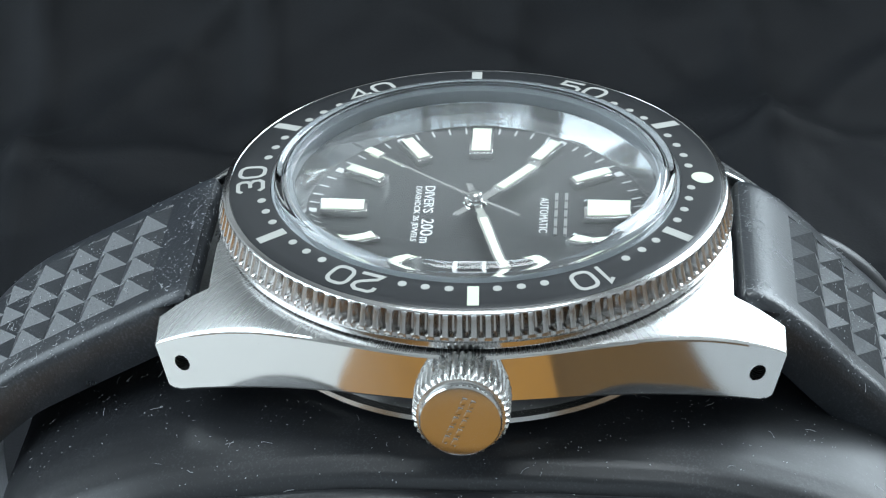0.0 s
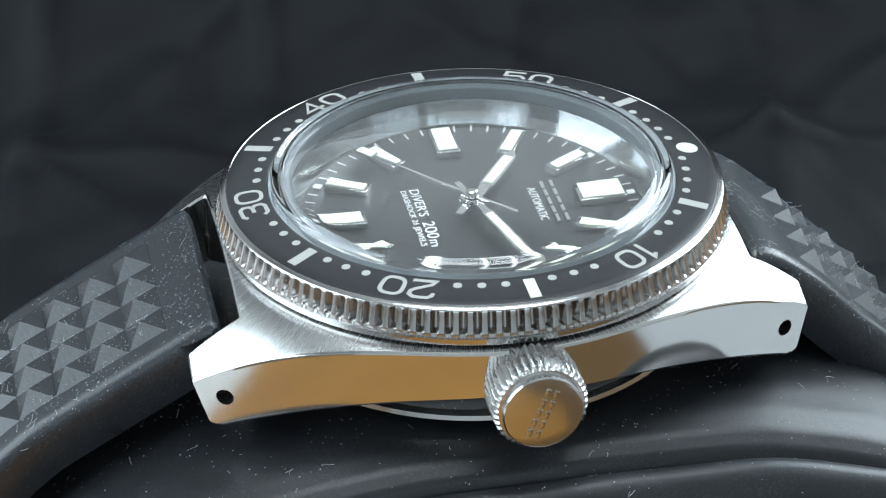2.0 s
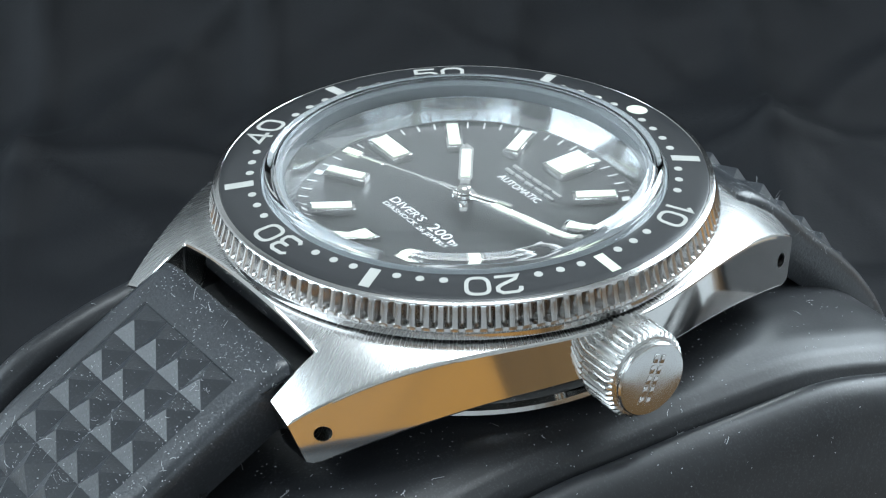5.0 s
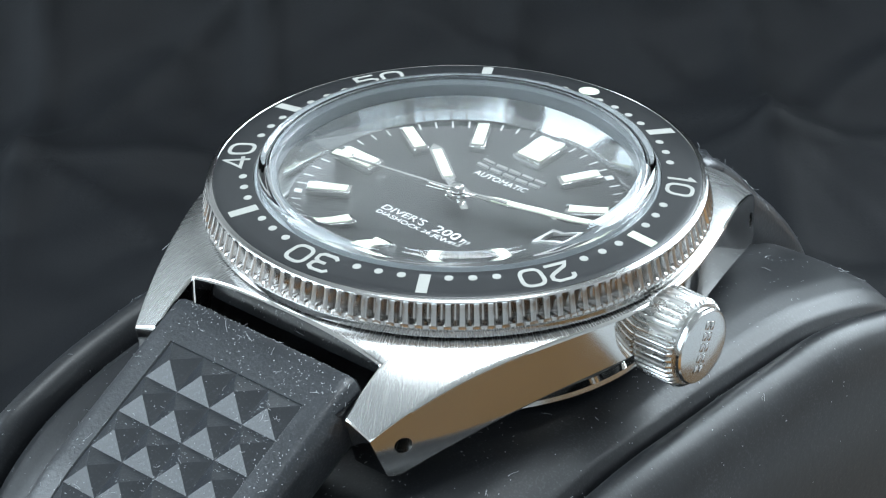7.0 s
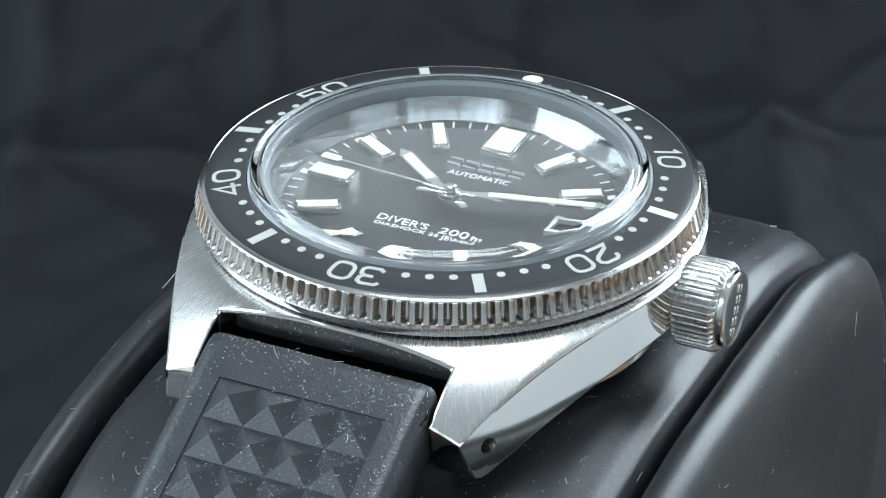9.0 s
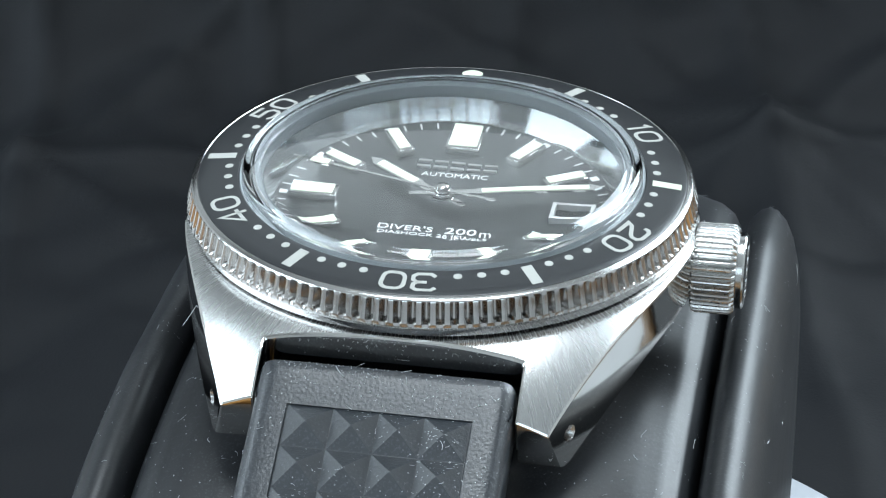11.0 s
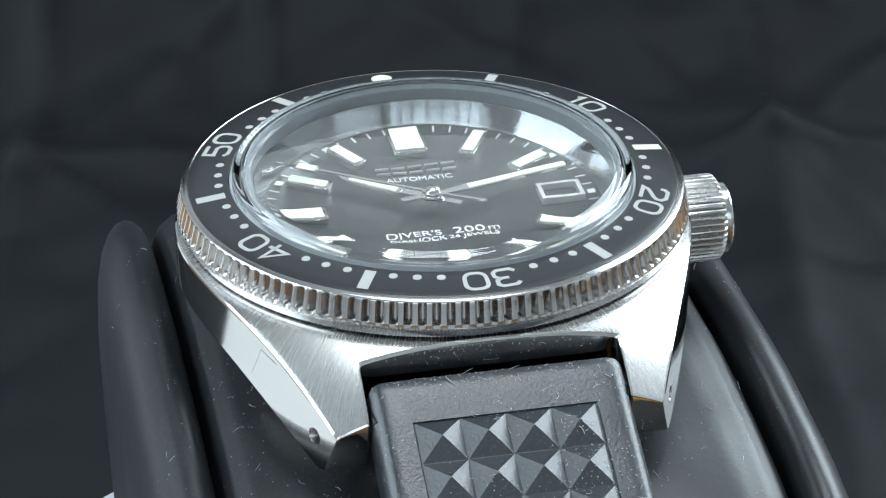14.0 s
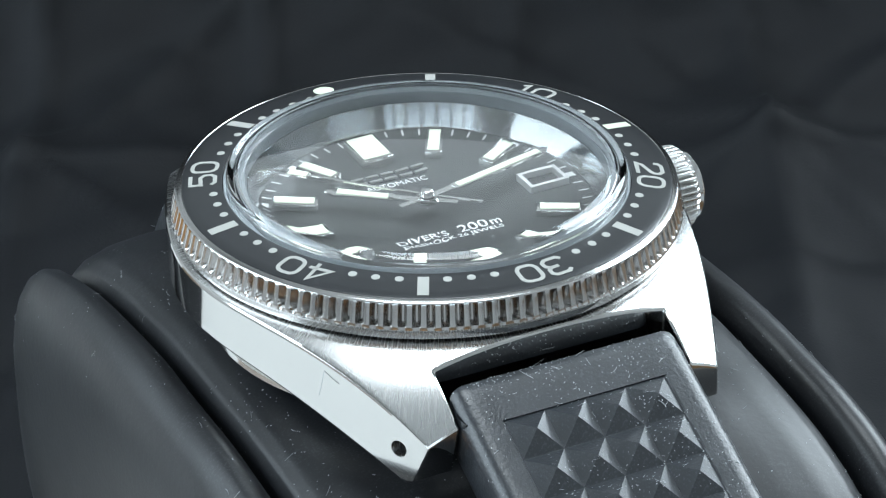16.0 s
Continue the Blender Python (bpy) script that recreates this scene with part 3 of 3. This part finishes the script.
def time_pointers(watch):
    """Hour, minute and second pointers, each turning about the middle of the dial."""
    b = bmesh.new()
    slab(b, [(-0.55, 2.6), (0.55, 2.6), (0.55, 7.2), (0, 8.1), (-0.55, 7.2)], 0, 0.16)
    slab(b, [(-0.28, -2.4), (0.28, -2.4), (0.38, 2.6), (-0.38, 2.6)], 0, 0.15)
    revolve([(0, 0.18), (0.95, 0.18), (0.95, 0), (0, 0)], 32, bm=b)
    hour = part("hour_pointer", b, STEEL, watch, "polished baton hour hand")
    b = bmesh.new()
    box(b, -0.36, 0.36, 3.0, 7.0, 0.15, 0.22)
    part("lume", b, LUME, hour)
    b = bmesh.new()
    slab(b, [(-0.45, 2.6), (0.45, 2.6), (0.45, 11.6), (0, 12.3), (-0.45, 11.6)], 0, 0.15)
    slab(b, [(-0.25, -2.6), (0.25, -2.6), (0.32, 2.6), (-0.32, 2.6)], 0, 0.14)
    revolve([(0, 0.17), (0.85, 0.17), (0.85, 0), (0, 0)], 32, bm=b)
    minute = part("minute_pointer", b, STEEL, watch, "polished baton minute hand")
    b = bmesh.new()
    box(b, -0.28, 0.28, 3.0, 11.3, 0.14, 0.21)
    part("lume", b, LUME, minute)
    b = bmesh.new()
    slab(b, [(-0.13, -4.4), (0.13, -4.4), (0.09, 12.9), (-0.09, 12.9)], 0, 0.1)
    slab(b, [(-0.42, 9.6), (0.42, 9.6), (0.42, 11.4), (-0.42, 11.4)], 0.0, 0.12)
    revolve([(0, 0.5), (0.35, 0.5), (0.5, 0.4), (0.55, 0.12), (0.55, 0), (0, 0)], 28, bm=b)
    second = part("second_pointer", b, STEEL, watch, "thin polished second hand")
    b = bmesh.new()
    box(b, -0.36, 0.36, 9.75, 11.25, 0.11, 0.17)
    part("lume", b, LUME, second)
    return hour, minute, second


CROWN_Z = -6.4


def crown(watch):
    """Built along z, laid along x at three o'clock."""
    bm = bmesh.new()
    T, N = 40, 6
    cut = [0, 0.04, 0.22, 0.42, 0.22, 0.04]
    levels = [(1.8, -2.2, 0), (1.8, 0, 0), (3.1, 0.0, 0.0), (3.46, 0.15, 0.6), (3.54, 0.4, 1), (3.54, 3.0, 1), (3.46, 3.2, 0.8), (3.2, 3.42, 0.1), (2.98, 3.46, 0), (2.9, 3.5, 0)]
    n = T * N
    rings = [[bm.verts.new(((r - k * cut[i % N]) * math.cos(2 * math.pi * i / n), (r - k * cut[i % N]) * math.sin(2 * math.pi * i / n), z)) for i in range(n)] for r, z, k in levels]
    for a, b in zip(rings, rings[1:]):
        for i in range(n):
            bm.faces.new((a[i], a[(i + 1) % n], b[(i + 1) % n], b[i]))
    bm.faces.new(rings[0][::-1])
    bm.faces.new(rings[-1])
    c = part("crown", bm, FROSTED, watch, "knurled polished steel crown", at=mm(19.75, 0, CROWN_Z, 0, 90, 0), sharp=30)
    part("crown_cap", revolve([(0, 3.4), (2.94, 3.4), (2.96, 3.5), (2.96, 3.92), (2.86, 4.06), (2.7, 4.1), (1.4, 4.15), (0, 4.17)], 96), CROWN_FACE, c, "smooth satin crown face")
    # raised maker's mark as plain blocks along a slanted line
    for i in range(5):
        b = bmesh.new()
        for y in (-0.5, 0.14):
            box(b, -0.33, 0.33, y, y + 0.36, 0, 0.1, 0.03)
        part("emblem_bar", b, KNURL, c, at=pose(0, 0, 0, 0, 0, -22) @ mm(-1.72 + 0.86 * i, -0.1, 4.12))
    # stem tube between case and crown
    part("tube", revolve([(0, 0), (2.6, 0), (2.6, 2.4), (0, 2.4)], 48), STEEL, watch, "dark crown tube", at=mm(17.6, 0, CROWN_Z, 0, 90, 0))
    return c


def strap_path(sign):
    """Top line of a strap half: points (y, z) away from the case."""
    if sign < 0:
        knots = [(20.9, -6.2), (21.1, -5.35), (21.7, -4.85), (23.2, -5.45), (28, -8.05), (33, -10.8), (36.5, -12.9), (40, -16), (43, -20), (45, -25), (46, -31), (46, -38)]
    else:
        knots = [(20.0, -5.7), (20.2, -4.9), (20.9, -4.45), (22.8, -5.2), (26, -7.75), (29, -10.8), (32, -13.6), (35, -17), (37.6, -21), (39.4, -26), (40.2, -32), (40.2, -38)]
    return knots


def strap(watch, sign):
    knots = strap_path(sign)
    # even steps along the line
    pts = [Vector(k) for k in knots]
    dense = []
    for i in range(len(pts) - 1):
        p0, p1, p2, p3 = pts[max(i - 1, 0)], pts[i], pts[i + 1], pts[min(i + 2, len(pts) - 1)]
        for j in range(10):
            u = j / 10
            dense.append(0.5 * ((2 * p1) + (p2 - p0) * u + (2 * p0 - 5 * p1 + 4 * p2 - p3) * u * u + (3 * p1 - p0 - 3 * p2 + p3) * u ** 3))
    dense.append(pts[-1])
    run = [0]
    for a, b in zip(dense, dense[1:]):
        run.append(run[-1] + (b - a).length)

    def at(s):
        k = max(i for i in range(len(run)) if run[i] <= max(s, 0))
        k = min(k, len(run) - 2)
        u = (s - run[k]) / max(1e-9, run[k + 1] - run[k])
        p = dense[k].lerp(dense[k + 1], u)
        d = (dense[min(k + 2, len(dense) - 1)] - dense[max(k - 1, 0)]).normalized()
        return p, d

    field0 = next(run[i] for i in range(len(run)) if dense[i].x > 24.45)
    total = run[-1] - 0.1
    pitch, rows = 3.3, 7
    field1 = field0 + pitch * rows
    steps = sorted(set([total * i / 90 for i in range(91)] + [field0 - 0.02, field0 + 0.02, field1 - 0.02, field1 + 0.02]))
    bm = bmesh.new()
    rings = []
    for s in steps:
        p, d = at(s)
        nrm = Vector((-d.y, d.x))
        thick = 4.2 if s > 3 else 3.0 + 0.4 * s
        dip = 0.12 if field0 < s < field1 else 0.0
        sec = [(-9.2, -thick), (-9.35, -thick + 0.5), (-9.35, -1.25), (-9.22, -0.65), (-8.9, -0.24), (-8.45, -0.05), (-7.9, 0), (-6.72, 0), (-6.62, -dip), (6.62, -dip), (6.72, 0), (7.9, 0), (8.45, -0.05), (8.9, -0.24), (9.22, -0.65), (9.35, -1.25), (9.35, -thick + 0.5), (9.2, -thick)]
        rings.append([bm.verts.new((x, sign * (p.x + nrm.x * h), p.y + nrm.y * h)) for x, h in sec])
    m = len(rings[0])
    for a, b in zip(rings, rings[1:]):
        for i in range(m):
            bm.faces.new((a[i], a[(i + 1) % m], b[(i + 1) % m], b[i]))
    bm.faces.new(rings[0])
    bm.faces.new(rings[-1][::-1])
    st = part("strap", bm, RUBBER, watch, "dusty black rubber strap with waffle pattern", sharp=40)
    b = bmesh.new()
    h = pitch / 2
    base = [b.verts.new(q) for q in ((-h, -h, 0), (h, -h, 0), (h, h, 0), (-h, h, 0))]
    tip = [b.verts.new(q) for q in ((-0.04, -0.04, 0.95), (0.04, -0.04, 0.95), (0.04, 0.04, 0.95), (-0.04, 0.04, 0.95))]
    b.faces.new(tip)
    for i in range(4):
        b.faces.new((base[i], base[(i + 1) % 4], tip[(i + 1) % 4], tip[i]))
    first = None
    for r in range(rows):
        p, d = at(field0 + pitch * (r + 0.5))
        nrm = Vector((-d.y, d.x))
        q = p - nrm * 0.13
        tilt = math.degrees(math.atan2(d.y, d.x))
        for c in range(4):
            m4 = mm((c - 1.5) * pitch, sign * q.x, q.y, sign * tilt, 0, 0)
            if first is None:
                first = part("stud", b, RUBBER, st, at=m4, sharp=10)
            else:
                share("stud", first.data, st, m4)
    return st


def build_watch():
    watch = new("wrist_watch")
    tagged(watch, "steel diver's wrist watch with charcoal dial on a black rubber strap", "watch")
    watch_case(watch)
    bezel(watch)
    crystal(watch)
    dial(watch)
    pointers = time_pointers(watch)
    crown(watch)
    strap(watch, -1)
    strap(watch, 1)
    return watch, pointers


def lint(name, label, surfaces, count, box_xy, seed, longest):
    """Loose dust specks and short fibres lying on rubber or vinyl."""
    rnd = random.Random(seed)
    bpy.context.view_layer.update()
    trees = []
    for ob in surfaces:
        bm = bmesh.new()
        bm.from_mesh(ob.data)
        bm.transform(ob.matrix_world)
        trees.append(BVHTree.FromBMesh(bm))
        bm.free()
    verts, faces = [], []
    x0, x1, y0, y1 = (c / 1000 for c in box_xy)
    for _ in range(count):
        o = Vector((rnd.uniform(x0, x1), rnd.uniform(y0, y1), 0.02))
        if noise.noise(o * 260) + 0.25 < rnd.uniform(0, 0.8):
            continue
        best = None
        for tr in trees:
            hit = tr.ray_cast(o, Vector((0, 0, -1)))
            if hit[0] is not None and (best is None or hit[0].z > best[0].z):
                best = hit
        if best is None:
            continue
        p, nrm = best[0], best[1]
        if nrm.z < 0:
            nrm = -nrm
        long = rnd.random() < 0.11
        length = rnd.uniform(0.18, longest) if long else rnd.uniform(0.04, 0.14)
        thick = (rnd.uniform(0.012, 0.022) if long else rnd.uniform(0.012, 0.038)) / 1000
        a = rnd.uniform(0, 6.28)
        t = nrm.orthogonal().normalized()
        t.rotate(Matrix.Rotation(a, 3, nrm))
        side = nrm.cross(t)
        bend = rnd.uniform(-1.4, 1.4) if long else 0
        n = 5 if long else 1
        base = len(verts)
        q, d = p + nrm * thick, t.copy()
        for k in range(n + 1):
            s2 = nrm.cross(d).normalized()
            for off in (s2 * thick, nrm * thick, -s2 * thick):
                verts.append(q + off)
            q = q + d * (length / 1000 / n) + nrm * (rnd.uniform(0, 0.3) * length / 1000 / n if long else 0)
            d.rotate(Matrix.Rotation(bend / n, 3, nrm))
        for k in range(n):
            for i in range(3):
                j = (i + 1) % 3
                faces.append((base + 3 * k + i, base + 3 * k + j, base + 3 * k + 3 + j, base + 3 * k + 3 + i))
        faces.append((base, base + 2, base + 1))
        faces.append((base + 3 * n, base + 3 * n + 1, base + 3 * n + 2))
    me = bpy.data.meshes.new(name)
    me.from_pydata([tuple(v) for v in verts], [], faces)
    me.materials.append(LINT)
    return tagged(new(name, me), label, "lint", kind="stuff")


room()
window_frames()
ceiling_lamp()
table()
wooden_board()
paper_sheet()
backdrop_cloth()
platter = turntable()
pillow = cushion()
watch, (hour, minute, second) = build_watch()


bpy.context.view_layer.update()
rubber = [o for o in watch.children_recursive if o.name.startswith(("strap", "stud"))]
strap_dust = lint("strap_dust", "white dust and fibres clinging to the black strap", rubber, 12500, (-9.4, 9.4, -46, 41), 3, 1.1)
cushion_dust = lint("cushion_dust", "white dust specks on the black cushion", list(pillow.children), 5000, (-28, 28, -36, 36), 5, 0.9)


def stray_hair(label, pts, thick):
    """One fine curled fibre, a thin tapering tube through the points."""
    bm = bmesh.new()
    ps = [Vector(p) for p in pts]
    line = []
    for i in range(len(ps) - 1):
        a, b, c, d = ps[max(i - 1, 0)], ps[i], ps[i + 1], ps[min(i + 2, len(ps) - 1)]
        for j in range(8):
            u = j / 8
            line.append(0.5 * ((2 * b) + (c - a) * u + (2 * a - 5 * b + 4 * c - d) * u * u + (3 * b - a - 3 * c + d) * u ** 3))
    rings = []
    for i, p in enumerate(line):
        t = (line[min(i + 1, len(line) - 1)] - line[max(i - 1, 0)]).normalized()
        o = t.orthogonal().normalized()
        rings.append([bm.verts.new(p + Matrix.Rotation(k * 1.5708, 3, t) @ o * thick) for k in range(4)])
    for a, b in zip(rings, rings[1:]):
        for k in range(4):
            bm.faces.new((a[k], a[(k + 1) % 4], b[(k + 1) % 4], b[k]))
    bm.faces.new(rings[0])
    bm.faces.new(rings[-1])
    return tagged(part("stray_fibre", bm, LINT), label, "fibre")


fibres = [stray_hair("pale stray fibre caught on the steel case", [(-14.2, -14.4, -3.6), (-14.9, -14.7, -3.9), (-15.7, -14.9, -4.7), (-16.3, -15.5, -5.6), (-16.8, -16.0, -6.3)], 0.028),
          stray_hair("pale curled fibre on the cushion end", [(27.0, 22.6, -18.2), (27.2, 21.9, -19.2), (27.1, 22.4, -20.4), (27.0, 23.4, -20.9)], 0.03)]


# ---- what moves ----
RATE, START = 7.535, -91.67
LEAN = pose(-0.00074, 0.00206, 0, -0.029, 0.978) @ pose(0, 0, 0, 0, 0, -2.2)


def turned(t):
    return pose(0, 0, 0, 0, 0, RATE * t + START)


def motions():
    times = [0, 4, 8, 12, 16]
    walk(watch, [(t, pose(0, 0, ZB) @ turned(t) @ LEAN) for t in times])
    walk(pillow, [(t, pose(0, 0, ZB) @ turned(t) @ pose(-0.00074, 0.00206, 0, 0, 0, -2.2)) for t in times])
    walk(strap_dust, [(t, pose(0, 0, ZB) @ turned(t) @ LEAN) for t in times])
    walk(cushion_dust, [(t, pose(0, 0, ZB) @ turned(t) @ pose(-0.00074, 0.00206, 0, 0, 0, -2.2)) for t in times])
    for fibre in fibres:
        walk(fibre, [(t, pose(0, 0, ZB) @ turned(t) @ LEAN) for t in times])
    walk(platter, [(t, turned(t)) for t in times])
    walk(hour, [(t, mm(0, 0, DIAL_Z + 0.85, 0, 0, -(306.3 + t / 120))) for t in times])
    walk(minute, [(t, mm(0, 0, DIAL_Z + 1.1, 0, 0, -(76.0 + t / 10))) for t in times])
    walk(second, [(t, mm(0, 0, DIAL_Z + 1.35, 0, 0, -(218.5 + 6 * t))) for t in times])


motions()
